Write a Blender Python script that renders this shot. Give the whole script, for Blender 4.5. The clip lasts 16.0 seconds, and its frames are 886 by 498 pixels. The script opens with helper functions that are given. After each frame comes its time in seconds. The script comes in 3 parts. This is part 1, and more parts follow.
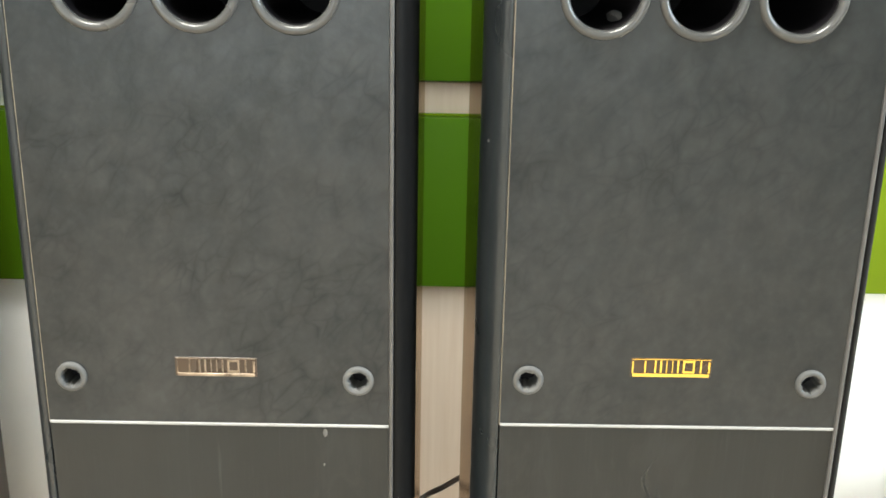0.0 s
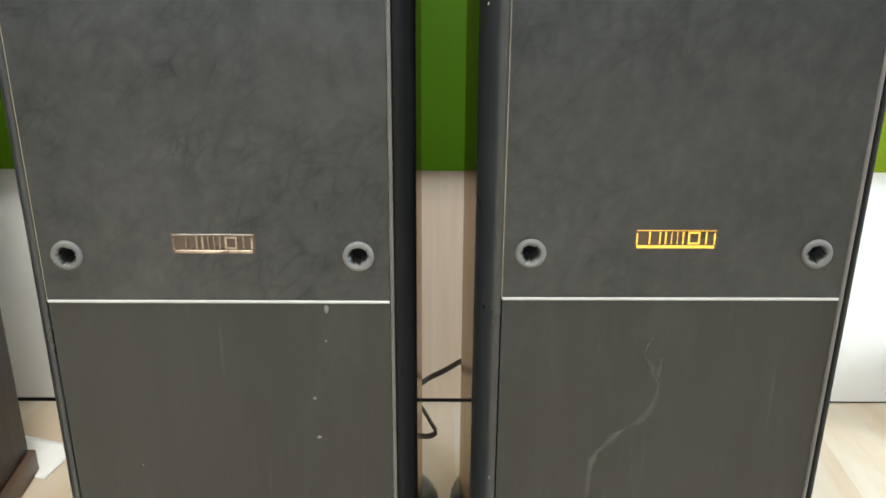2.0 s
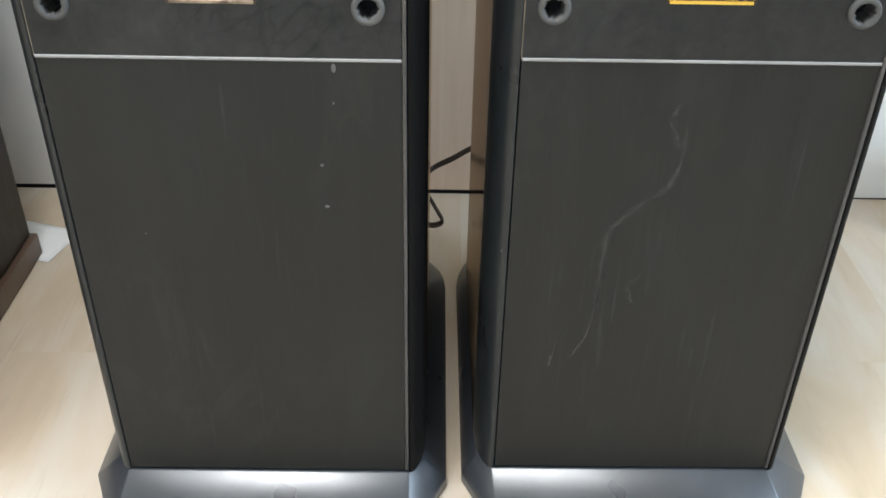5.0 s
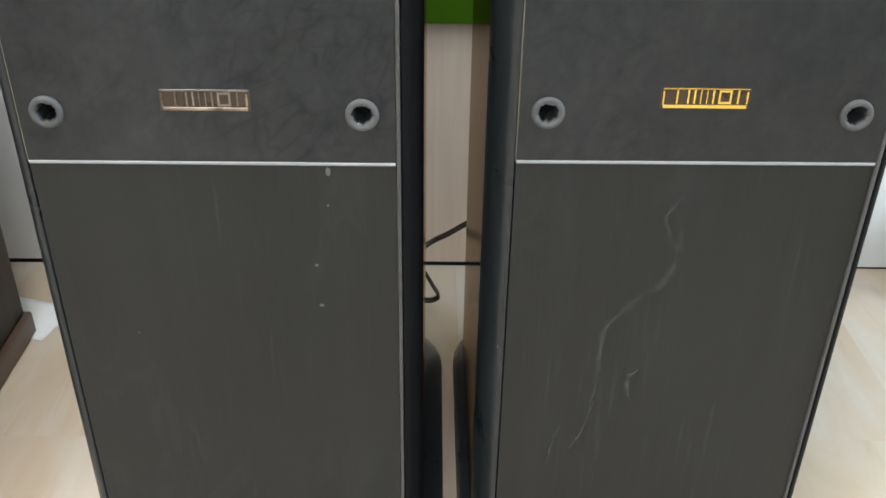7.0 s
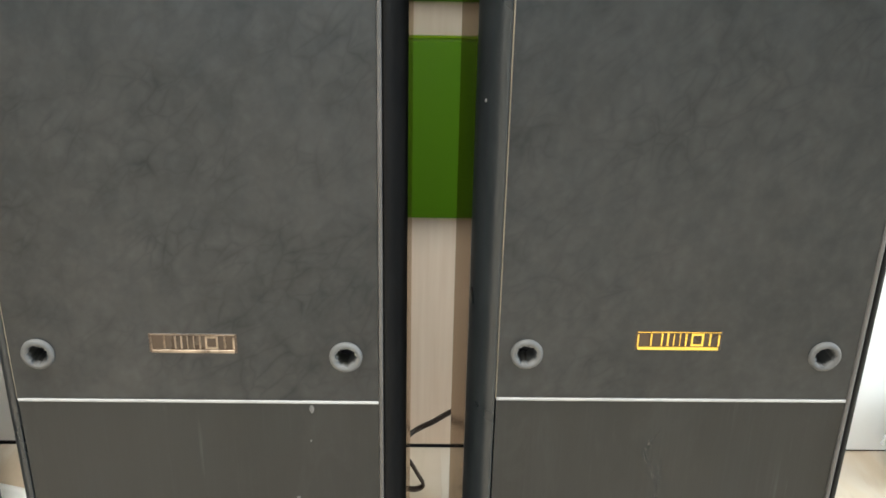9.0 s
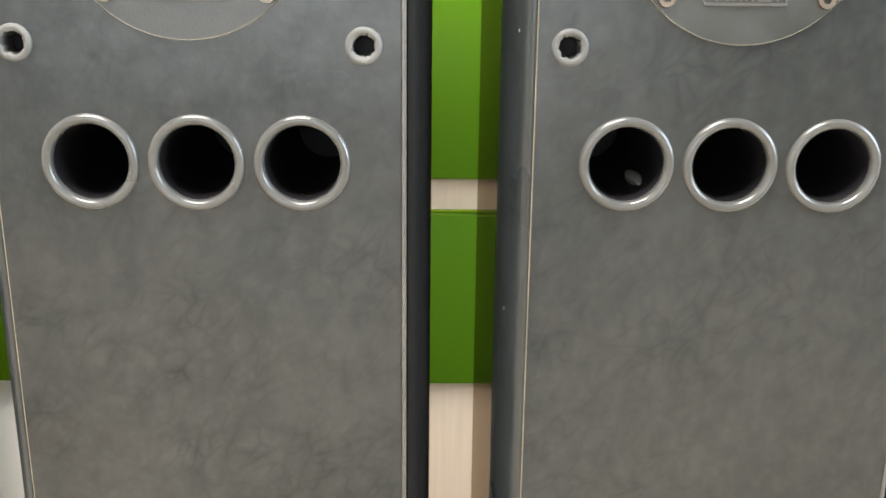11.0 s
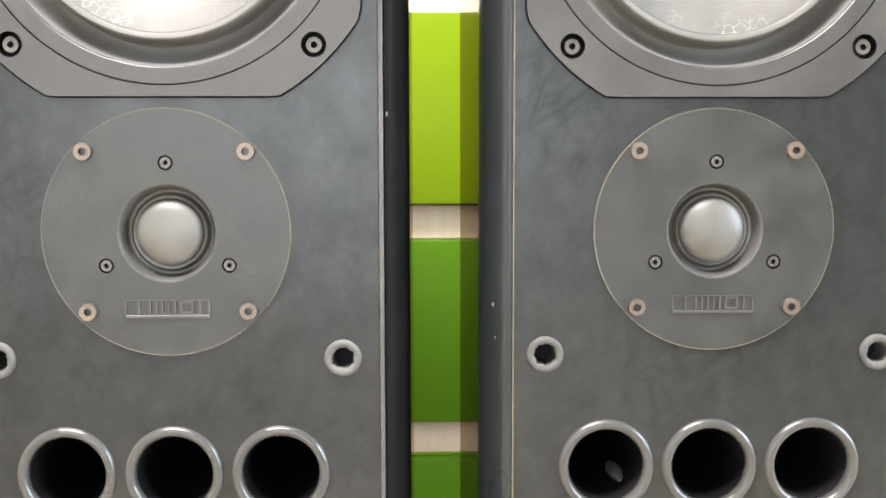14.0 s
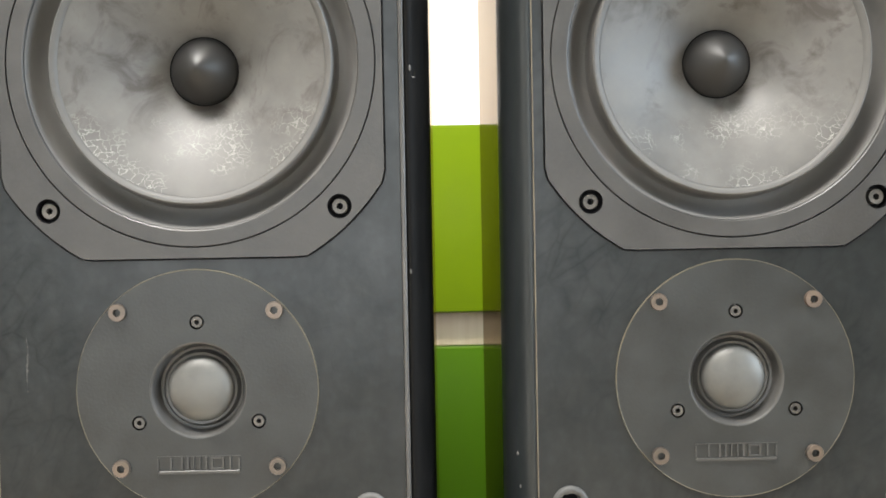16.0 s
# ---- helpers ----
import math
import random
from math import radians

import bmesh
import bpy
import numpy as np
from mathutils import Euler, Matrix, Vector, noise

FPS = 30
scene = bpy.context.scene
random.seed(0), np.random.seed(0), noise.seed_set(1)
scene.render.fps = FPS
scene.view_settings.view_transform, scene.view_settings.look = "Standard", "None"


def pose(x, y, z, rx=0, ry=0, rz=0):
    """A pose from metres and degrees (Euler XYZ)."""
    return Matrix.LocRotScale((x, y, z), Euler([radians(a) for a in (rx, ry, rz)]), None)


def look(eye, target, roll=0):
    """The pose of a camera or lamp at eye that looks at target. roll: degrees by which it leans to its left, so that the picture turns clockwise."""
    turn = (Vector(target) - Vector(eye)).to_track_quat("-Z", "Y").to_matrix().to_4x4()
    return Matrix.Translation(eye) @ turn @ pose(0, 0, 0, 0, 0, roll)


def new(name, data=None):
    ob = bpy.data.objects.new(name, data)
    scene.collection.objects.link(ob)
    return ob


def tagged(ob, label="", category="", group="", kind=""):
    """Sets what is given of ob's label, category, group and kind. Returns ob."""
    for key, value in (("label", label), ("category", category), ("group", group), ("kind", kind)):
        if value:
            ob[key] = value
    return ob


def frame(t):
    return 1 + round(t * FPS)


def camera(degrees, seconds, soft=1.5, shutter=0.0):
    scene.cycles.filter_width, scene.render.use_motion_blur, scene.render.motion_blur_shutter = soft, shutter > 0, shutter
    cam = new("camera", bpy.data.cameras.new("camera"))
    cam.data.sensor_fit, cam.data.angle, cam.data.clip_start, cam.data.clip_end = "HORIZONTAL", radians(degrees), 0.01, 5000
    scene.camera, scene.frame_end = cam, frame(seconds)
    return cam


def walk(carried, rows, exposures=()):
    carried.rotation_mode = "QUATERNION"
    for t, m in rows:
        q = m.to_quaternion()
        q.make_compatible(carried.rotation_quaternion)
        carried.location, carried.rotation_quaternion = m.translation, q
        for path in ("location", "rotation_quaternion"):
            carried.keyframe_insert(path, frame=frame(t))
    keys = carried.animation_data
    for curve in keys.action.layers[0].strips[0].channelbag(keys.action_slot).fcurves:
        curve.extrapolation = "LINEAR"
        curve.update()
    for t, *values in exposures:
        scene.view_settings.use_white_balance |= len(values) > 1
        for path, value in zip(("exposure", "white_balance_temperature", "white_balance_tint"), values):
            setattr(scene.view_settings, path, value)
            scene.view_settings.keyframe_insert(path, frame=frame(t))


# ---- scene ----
# ---- camera ----
PATH = [
    (0.00, -0.0189, -0.4668, 0.5713, 73.33, -1.05, -0.01),
    (0.50, -0.0207, -0.4635, 0.5679, 71.74, -0.80, -0.21),
    (1.00, -0.0206, -0.4616, 0.5634, 70.39, -0.50, -0.43),
    (1.50, -0.0195, -0.4611, 0.5594, 68.95, -0.40, -0.40),
    (2.00, -0.0197, -0.4603, 0.5548, 67.19, -0.37, -0.35),
    (2.50, -0.0201, -0.4594, 0.5503, 65.42, -0.26, -0.36),
    (3.00, -0.0206, -0.4561, 0.5438, 63.54, -0.28, -0.45),
    (3.50, -0.0202, -0.4522, 0.5355, 61.47, -0.38, -0.47),
    (4.00, -0.0217, -0.4501, 0.5305, 59.51, -0.56, -0.28),
    (4.20, -0.0231, -0.4492, 0.5283, 58.77, -0.69, -0.05),
    (4.70, -0.0254, -0.4482, 0.5221, 56.94, -0.88, 0.04),
    (5.25, -0.0280, -0.4481, 0.5159, 55.49, -1.01, -0.17),
    (5.80, -0.0295, -0.4465, 0.5150, 55.13, -1.04, -0.44),
    (6.30, -0.0288, -0.4412, 0.5230, 56.17, -0.97, -0.51),
    (6.50, -0.0287, -0.4378, 0.5271, 56.70, -0.88, -0.34),
    (7.00, -0.0262, -0.4302, 0.5418, 58.73, -0.77, -0.39),
    (7.50, -0.0238, -0.4208, 0.5517, 60.78, -0.94, -0.59),
    (8.00, -0.0206, -0.4170, 0.5658, 62.93, -1.28, -0.89),
    (8.50, -0.0211, -0.4163, 0.5822, 64.91, -1.35, -1.05),
    (9.00, -0.0228, -0.4164, 0.5969, 66.59, -1.17, -0.88),
    (9.50, -0.0242, -0.4184, 0.6086, 68.50, -0.96, -0.54),
    (9.70, -0.0247, -0.4198, 0.6147, 69.26, -0.94, -0.52),
    (10.20, -0.0266, -0.4224, 0.6261, 71.16, -0.79, -0.39),
    (10.75, -0.0289, -0.4249, 0.6363, 73.24, -0.67, -0.44),
    (11.30, -0.0299, -0.4264, 0.6451, 75.32, -0.60, -0.56),
    (11.80, -0.0285, -0.4260, 0.6530, 77.20, -0.61, -0.60),
    (12.00, -0.0266, -0.4257, 0.6557, 77.73, -0.62, -0.65),
    (12.50, -0.0243, -0.4240, 0.6643, 79.84, -0.67, -0.55),
    (13.00, -0.0251, -0.4239, 0.6739, 81.74, -0.46, -1.01),
    (13.50, -0.0268, -0.4232, 0.6857, 83.39, -0.26, -1.40),
    (14.00, -0.0258, -0.4204, 0.6987, 84.93, 0.12, -1.43),
    (14.50, -0.0239, -0.4194, 0.7109, 86.53, 0.74, -1.23),
    (15.00, -0.0267, -0.4210, 0.7244, 87.60, 1.20, -1.09),
    (15.50, -0.0292, -0.4226, 0.7346, 88.22, 1.33, -0.88),
    (16.00, -0.0263, -0.4277, 0.7414, 88.58, 1.06, -0.16),
]

cam = camera(50.1, 16.0, soft=1.65)
walk(cam, [(t, pose(x, y, z, rx, ry, rz)) for t, x, y, z, rx, ry, rz in PATH],
     exposures=[(0.0, 0.06, 6500, 7), (2.0, -0.20, 6400, 8), (3.2, -0.42, 6150, 10), (4.2, -0.72, 6000, 10), (6.3, -0.94, 5900, 10), (7.0, -0.77, 5900, 10), (7.5, -0.52, 6000, 10),
                (8.5, -0.44, 6250, 9), (9.0, -0.24, 6350, 9), (9.7, 0.04, 6500, 9), (12.0, 0.52, 6600, 13), (13.5, 0.56, 6550, 15), (14.5, -0.06, 6550, 12), (16.0, -0.38, 6500, 11)])


# ---- light ----
def area(name, eye, target, w, h, power, colour):
    lamp = bpy.data.lights.new(name, "AREA")
    lamp.shape, lamp.size, lamp.size_y, lamp.energy, lamp.color = "RECTANGLE", w, h, power, colour
    ob = new(name, lamp)
    ob.matrix_world = look(eye, target)
    return ob


world = bpy.data.worlds.new("world")
scene.world = world
world.use_nodes = True
sky = world.node_tree.nodes.new("ShaderNodeTexSky")
sky.sky_type, sky.sun_disc, sky.sun_elevation, sky.sun_rotation = "NISHITA", False, radians(40), radians(120)
world.node_tree.links.new(sky.outputs[0], world.node_tree.nodes["Background"].inputs[0])
world.node_tree.nodes["Background"].inputs[1].default_value = 0.1

# Unseen window, taken from the bright floor and chest on the right.
area("unseen_window_light", (2.44, -0.72, 1.30), (0.4, 0.25, 0.2), 0.9, 1.3, 112, (0.72, 0.87, 1.0))
# Lamp added behind the viewpoint for sheen on the fronts; its window is assumed.
area("unseen_window_light", (-0.45, -2.96, 1.0), (-0.35, 0.0, 0.8), 2.0, 1.1, 42, (0.92, 0.97, 0.98))
# Overhead lamp assumed from top-lit cones and floor; no fitting is seen.
area("added_overhead_light", (-0.52, -0.62, 2.52), (-0.52, -0.62, 0.0), 1.2, 0.5, 150, (1.0, 0.97, 0.91))


# ---- materials ----
def material(name, colour, rough=0.5, metal=0.0, spec=0.5):
    m = bpy.data.materials.new(name)
    m.use_nodes = True
    b = m.node_tree.nodes["Principled BSDF"]
    b.inputs["Base Color"].default_value = (*colour, 1)
    b.inputs["Roughness"].default_value = rough
    b.inputs["Metallic"].default_value = metal
    b.inputs["Specular IOR Level"].default_value = spec
    return m


class Nodes:
    """Short hand for wiring a material's nodes."""

    def __init__(self, m):
        self.m, self.tree = m, m.node_tree
        self.bsdf = m.node_tree.nodes["Principled BSDF"]
        self.coord = self.add("ShaderNodeTexCoord").outputs["Object"]

    def add(self, kind, **props):
        n = self.tree.nodes.new(kind)
        for k, v in props.items():
            if k == "blend":
                n.blend_type = v
            elif k == "operation":
                n.operation = v
            elif k == "feature":
                n.feature = v
            elif k == "data_type":
                n.data_type = v
        return n

    def link(self, a, b):
        self.tree.links.new(a, b)

    def mapped(self, scale, shift=(0, 0, 0), random_shift=False, turn=(0, 0, 0)):
        n = self.add("ShaderNodeMapping")
        n.vector_type, n.inputs["Rotation"].default_value = "TEXTURE" if any(turn) else "POINT", turn
        n.inputs["Scale"].default_value, n.inputs["Location"].default_value = scale, shift
        self.link(self.coord, n.inputs["Vector"])
        if random_shift:
            info = self.add("ShaderNodeObjectInfo")
            mul = self.add("ShaderNodeVectorMath", operation="SCALE")
            mul.inputs[0].default_value = (37.0, 11.0, 53.0)
            self.link(info.outputs["Random"], mul.inputs["Scale"])
            plus = self.add("ShaderNodeVectorMath", operation="ADD")
            self.link(n.outputs[0], plus.inputs[0])
            self.link(mul.outputs[0], plus.inputs[1])
            return plus.outputs[0]
        return n.outputs[0]

    def noise(self, vector, scale, detail=4, rough=0.55, distortion=0.0):
        n = self.add("ShaderNodeTexNoise")
        n.inputs["Scale"].default_value, n.inputs["Detail"].default_value = scale, detail
        n.inputs["Roughness"].default_value, n.inputs["Distortion"].default_value = rough, distortion
        self.link(vector, n.inputs["Vector"])
        return n.outputs["Fac"]

    def voronoi_edge(self, vector, scale):
        n = self.add("ShaderNodeTexVoronoi", feature="DISTANCE_TO_EDGE")
        n.inputs["Scale"].default_value = scale
        self.link(vector, n.inputs["Vector"])
        return n.outputs["Distance"]

    def ramp(self, fac, stops):
        n = self.add("ShaderNodeValToRGB")
        e = n.color_ramp.elements
        while len(e) < len(stops):
            e.new(0.5)
        for el, (p, c) in zip(e, stops):
            el.position = p
            el.color = (*c, 1) if isinstance(c, tuple) else (c, c, c, 1)
        self.link(fac, n.inputs[0])
        return n.outputs[0]

    def mix(self, fac, a, b, blend="MIX"):
        n = self.add("ShaderNodeMix", data_type="RGBA", blend=blend)
        for sock, v in ((n.inputs[0], fac), (n.inputs[6], a), (n.inputs[7], b)):
            if isinstance(v, tuple):
                sock.default_value = (*v, 1)
            elif isinstance(v, (int, float)):
                sock.default_value = v
            else:
                self.link(v, sock)
        return n.outputs[2]

    def math(self, op, a, b):
        n = self.add("ShaderNodeMath", operation=op)
        for sock, v in ((n.inputs[0], a), (n.inputs[1], b)):
            if isinstance(v, (int, float)):
                sock.default_value = v
            else:
                self.link(v, sock)
        return n.outputs[0]

    def bump(self, height, strength, distance, after=None):
        n = self.add("ShaderNodeBump")
        n.inputs["Strength"].default_value, n.inputs["Distance"].default_value = strength, distance
        self.link(height, n.inputs["Height"])
        if after is not None:
            self.link(after, n.inputs["Normal"])
        return n.outputs[0]

    def out(self, colour=None, rough=None, normal=None):
        if colour is not None:
            self.link(colour, self.bsdf.inputs["Base Color"])
        if rough is not None:
            self.link(rough, self.bsdf.inputs["Roughness"])
        if normal is not None:
            self.link(normal, self.bsdf.inputs["Normal"])
        return self.m


def leatherette():
    n = Nodes(material("black_leatherette", (0.03, 0.03, 0.03), 0.5, 0.0, 0.42))
    v = n.mapped((1, 1, 1), random_shift=True)

    def shifted(vector, scale, amount, detail=3):
        """The place pushed about by a coloured noise."""
        wn = n.add("ShaderNodeTexNoise")
        wn.inputs["Scale"].default_value, wn.inputs["Detail"].default_value = scale, detail
        n.link(vector, wn.inputs["Vector"])
        sc = n.add("ShaderNodeVectorMath", operation="SCALE")
        sc.inputs["Scale"].default_value = amount
        n.link(wn.outputs["Color"], sc.inputs[0])
        plus = n.add("ShaderNodeVectorMath", operation="ADD")
        n.link(vector, plus.inputs[0])
        n.link(sc.outputs[0], plus.inputs[1])
        return plus.outputs[0]

    def patches(scale, lo, hi, push):
        return n.ramp(n.noise(n.mapped((1, 1, 1), push, True), scale, 3), [(lo, 0.0), (hi, 1.0)])

    web = shifted(shifted(n.mapped((1.0, 1.0, 0.55), (2, 6, 3), True, (0, radians(-48), 0)), 22, 0.034, 2), 70, 0.007, 2)
    crease = n.ramp(n.voronoi_edge(web, 27), [(0.0, 1.0), (0.012, 0.4), (0.03, 0.0)])
    crease = n.math("MULTIPLY", crease, patches(6, 0.48, 0.68, (5, 5, 2)))
    folds = n.math("MULTIPLY", crease, 0.6)
    vein = n.math("MAXIMUM", n.ramp(n.voronoi_edge(web, 27), [(0.0, 1.0), (0.045, 0.5), (0.16, 0.0)]),
                  n.ramp(n.voronoi_edge(web, 58), [(0.0, 0.75), (0.06, 0.38), (0.18, 0.0)]))
    vein = n.math("MULTIPLY", n.math("MULTIPLY", vein, patches(5, 0.36, 0.68, (9, 4, 6))), n.ramp(n.noise(v, 30, 2), [(0.34, 0.1), (0.62, 1.0)]))
    fine = n.noise(v, 900, 2, 0.5)
    pebble = n.noise(v, 210, 2, 0.5)
    soft = n.noise(v, 42, 1, 0.4)
    big = n.noise(v, 7, 3)
    b1 = n.bump(n.math("SUBTRACT", 1.0, folds), 0.16, 0.0005)
    b2 = n.bump(soft, 0.25, 0.0015, b1)
    b3 = n.bump(pebble, 0.16, 0.0006, b2)
    b4 = n.bump(fine, 0.05, 0.0003, b3)
    tone = n.ramp(big, [(0.3, (0.0075, 0.0098, 0.0112)), (0.7, (0.0115, 0.0142, 0.0155))])
    tone = n.mix(n.ramp(pebble, [(0.45, 0.0), (0.74, 0.40)]), tone, (0.0200, 0.0242, 0.0265))
    # Veins and folds are darkened in the colour, hardly by relief.
    tone = n.mix(n.math("MULTIPLY", vein, 0.45), tone, (0.0030, 0.0032, 0.0038))
    tone = n.mix(n.math("MULTIPLY", folds, 0.45), tone, (0.0035, 0.0035, 0.0038))
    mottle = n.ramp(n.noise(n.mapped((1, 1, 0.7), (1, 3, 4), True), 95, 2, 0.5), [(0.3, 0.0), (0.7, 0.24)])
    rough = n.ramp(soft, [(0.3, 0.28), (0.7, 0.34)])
    # Specular is cut along veins and folds too, so they read darker.
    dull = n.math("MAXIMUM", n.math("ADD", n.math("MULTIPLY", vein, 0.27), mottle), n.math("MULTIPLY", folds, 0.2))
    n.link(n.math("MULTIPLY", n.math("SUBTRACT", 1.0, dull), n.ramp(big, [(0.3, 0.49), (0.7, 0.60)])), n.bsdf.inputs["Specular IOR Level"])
    return n.out(tone, n.mix(n.math("MULTIPLY", folds, 0.3), rough, (0.6, 0.6, 0.6)), b4)


def black_ash():
    n = Nodes(material("black_ash_vinyl", (0.03, 0.03, 0.03), 0.5, 0.0, 0.40))
    v = n.mapped((1, 1, 0.03), random_shift=True)
    w = n.mapped((1, 1, 1), random_shift=True)
    grain = n.noise(v, 420, 5, 0.6)
    streak = n.ramp(n.noise(n.mapped((1, 1, 0.05), (2, 0, 0), True), 300, 3, 0.6), [(0.56, 0.0), (0.70, 1.0)])
    rubbed = n.ramp(n.noise(n.mapped((1, 1, 0.4), (4, 0, 1), True), 16, 3), [(0.50, 0.0), (0.66, 1.0)])
    band = n.noise(v, 60, 3)
    cloud = n.ramp(n.noise(n.mapped((1, 1, 0.5), (0, 3, 0), True), 11, 4, 0.6), [(0.35, 0.0), (0.70, 1.0)])
    flow = n.mapped((1.0, 1.0, 0.33), random_shift=True)
    stain = n.ramp(n.noise(flow, 26, 5, 0.6, 1.6), [(0.54, 0.0), (0.60, 1.0), (0.66, 0.2), (0.8, 0.0)])
    place = n.ramp(n.noise(w, 7, 2), [(0.46, 0.0), (0.62, 1.0)])
    tone = n.mix(n.ramp(band, [(0.35, 0.0), (0.65, 1.0)]), (0.0042, 0.0056, 0.0056), (0.0070, 0.0086, 0.0084))
    tone = n.mix(n.math("MULTIPLY", cloud, 0.5), tone, (0.0115, 0.0132, 0.0122))
    tone = n.mix(n.ramp(grain, [(0.55, 0.0), (0.72, 0.5)]), tone, (0.0120, 0.0140, 0.0150))
    tone = n.mix(n.math("MULTIPLY", n.math("MULTIPLY", streak, rubbed), 0.8), tone, (0.036, 0.040, 0.040))
    tone = n.mix(n.math("MULTIPLY", n.math("MULTIPLY", stain, place), 0.07), tone, (0.08, 0.082, 0.078))
    nrm = n.bump(grain, 0.35, 0.0004)
    return n.out(tone, n.ramp(cloud, [(0.0, 0.36), (1.0, 0.46)]), nrm)


def speckled(name, colour, rough, amount=0.25, scale=220, bump=0.15, metal=0.0, spec=0.5, dust=None):
    """A plain surface with fine unevenness and soft patches of wear."""
    n = Nodes(material(name, colour, rough, metal, spec))
    v = n.mapped((1, 1, 1), random_shift=True)
    fine, big = n.noise(v, scale, 4), n.noise(v, scale / 14, 3)
    dark = tuple(c * (1 - amount) for c in colour)
    light = dust or tuple(min(1.0, c * (1 + amount)) for c in colour)
    tone = n.mix(n.ramp(big, [(0.3, 0.0), (0.7, 1.0)]), dark, light)
    tone = n.mix(n.math("MULTIPLY", n.ramp(fine, [(0.4, 0.0), (0.75, 1.0)]), 0.35), tone, light)
    return n.out(tone, n.ramp(big, [(0.3, max(0.02, rough - 0.06)), (0.7, min(1.0, rough + 0.06))]), n.bump(fine, bump, 0.0003))


def brown_lacquer():
    """Black-brown lacquered vinyl: dull face on, a brown mirror at a glancing view."""
    n = Nodes(material("black_brown_lacquer", (0.009, 0.0075, 0.0068), 0.6, 0.0, 0.0))
    gloss = n.add("ShaderNodeBsdfGlossy")
    gloss.inputs["Color"].default_value = (0.80, 0.68, 0.57, 1)
    v = n.mapped((1, 1, 1), random_shift=True)
    n.link(n.ramp(n.noise(v, 14, 3), [(0.3, 0.09), (0.7, 0.15)]), gloss.inputs["Roughness"])
    glance = n.add("ShaderNodeFresnel")
    glance.inputs["IOR"].default_value = 1.05
    blend = n.add("ShaderNodeMixShader")
    n.link(glance.outputs[0], blend.inputs[0])
    n.link(n.bsdf.outputs[0], blend.inputs[1])
    n.link(gloss.outputs[0], blend.inputs[2])
    n.link(blend.outputs[0], n.tree.nodes["Material Output"].inputs["Surface"])
    return n.m


def film_mark(name, colour, strength):
    """A thin see-through film, uneven and broken along its length."""
    n = Nodes(material(name, colour, 0.4, 0.0, 0.5))
    v = n.mapped((1, 1, 1), random_shift=True)
    gaps = n.ramp(n.noise(v, 240, 4, 0.6), [(0.38, 0.1), (0.62, 1.0)])
    n.link(n.math("MULTIPLY", gaps, strength), n.bsdf.inputs["Alpha"])
    return n.m


def cone_material():
    n = Nodes(material("grey_polymer_cone", (0.10, 0.10, 0.095), 0.5, 0.0, 0.7))
    v = n.mapped((1, 1, 1), random_shift=True)
    warp = n.add("ShaderNodeVectorMath", operation="ADD")
    wn = n.add("ShaderNodeTexNoise")
    wn.inputs["Scale"].default_value = 160
    wn.inputs["Detail"].default_value = 4
    n.link(v, wn.inputs["Vector"])
    sc = n.add("ShaderNodeVectorMath", operation="SCALE")
    sc.inputs["Scale"].default_value = 0.010
    n.link(wn.outputs["Color"], sc.inputs[0])
    n.link(v, warp.inputs[0])
    n.link(sc.outputs[0], warp.inputs[1])
    cracks = n.ramp(n.voronoi_edge(warp.outputs[0], 260), [(0.0, 1.0), (0.03, 0.45), (0.06, 0.0)])
    where = n.ramp(n.noise(v, 26, 3), [(0.46, 0.0), (0.60, 1.0)])
    sep = n.add("ShaderNodeSeparateXYZ")
    n.link(n.coord, sep.inputs[0])
    low = n.ramp(n.math("MULTIPLY", n.math("SUBTRACT", 0.80, sep.outputs["Z"]), 20.0), [(0.0, 0.0), (0.4, 1.0)])
    lines = n.math("MULTIPLY", n.math("MULTIPLY", cracks, where), low)
    dust = n.noise(v, 60, 5)
    tone = n.mix(n.ramp(dust, [(0.35, 0.0), (0.7, 1.0)]), (0.066, 0.064, 0.061), (0.100, 0.097, 0.092))
    brown = n.ramp(n.noise(v, 48, 5, 0.65, 0.8), [(0.50, 0.0), (0.66, 0.85)])
    tone = n.mix(n.math("MULTIPLY", brown, n.math("SUBTRACT", 1.0, low)), tone, (0.030, 0.023, 0.019))
    tone = n.mix(n.math("MULTIPLY", lines, 0.55), tone, (0.48, 0.48, 0.455))
    rough = n.ramp(dust, [(0.3, 0.50), (0.7, 0.62)])
    return n.out(tone, rough, n.bump(n.noise(v, 300, 3), 0.15, 0.0002))


def wood_floor():
    n = Nodes(material("oak_laminate", (0.5, 0.4, 0.28), 0.35))
    v = n.mapped((1.0, 0.11, 1.0), random_shift=True)
    grain = n.noise(v, 90, 5, 0.6, 0.6)
    broad = n.noise(v, 14, 3, 0.5, 0.5)
    patch = n.noise(n.mapped((1.0, 0.30, 1.0), random_shift=True), 16, 4, 0.55, 0.8)
    tone = n.ramp(broad, [(0.3, (0.575, 0.455, 0.325)), (0.7, (0.625, 0.52, 0.39))])
    tone = n.mix(n.ramp(patch, [(0.42, 0.0), (0.62, 0.6)]), tone, (0.67, 0.61, 0.53))
    tone = n.mix(n.ramp(patch, [(0.30, 0.5), (0.42, 0.0)]), tone, (0.49, 0.385, 0.265))
    tone = n.mix(n.ramp(grain, [(0.55, 0.0), (0.75, 0.35)]), tone, (0.45, 0.36, 0.25))
    return n.out(tone, n.ramp(grain, [(0.3, 0.34), (0.7, 0.44)]), n.bump(grain, 0.2, 0.0004))


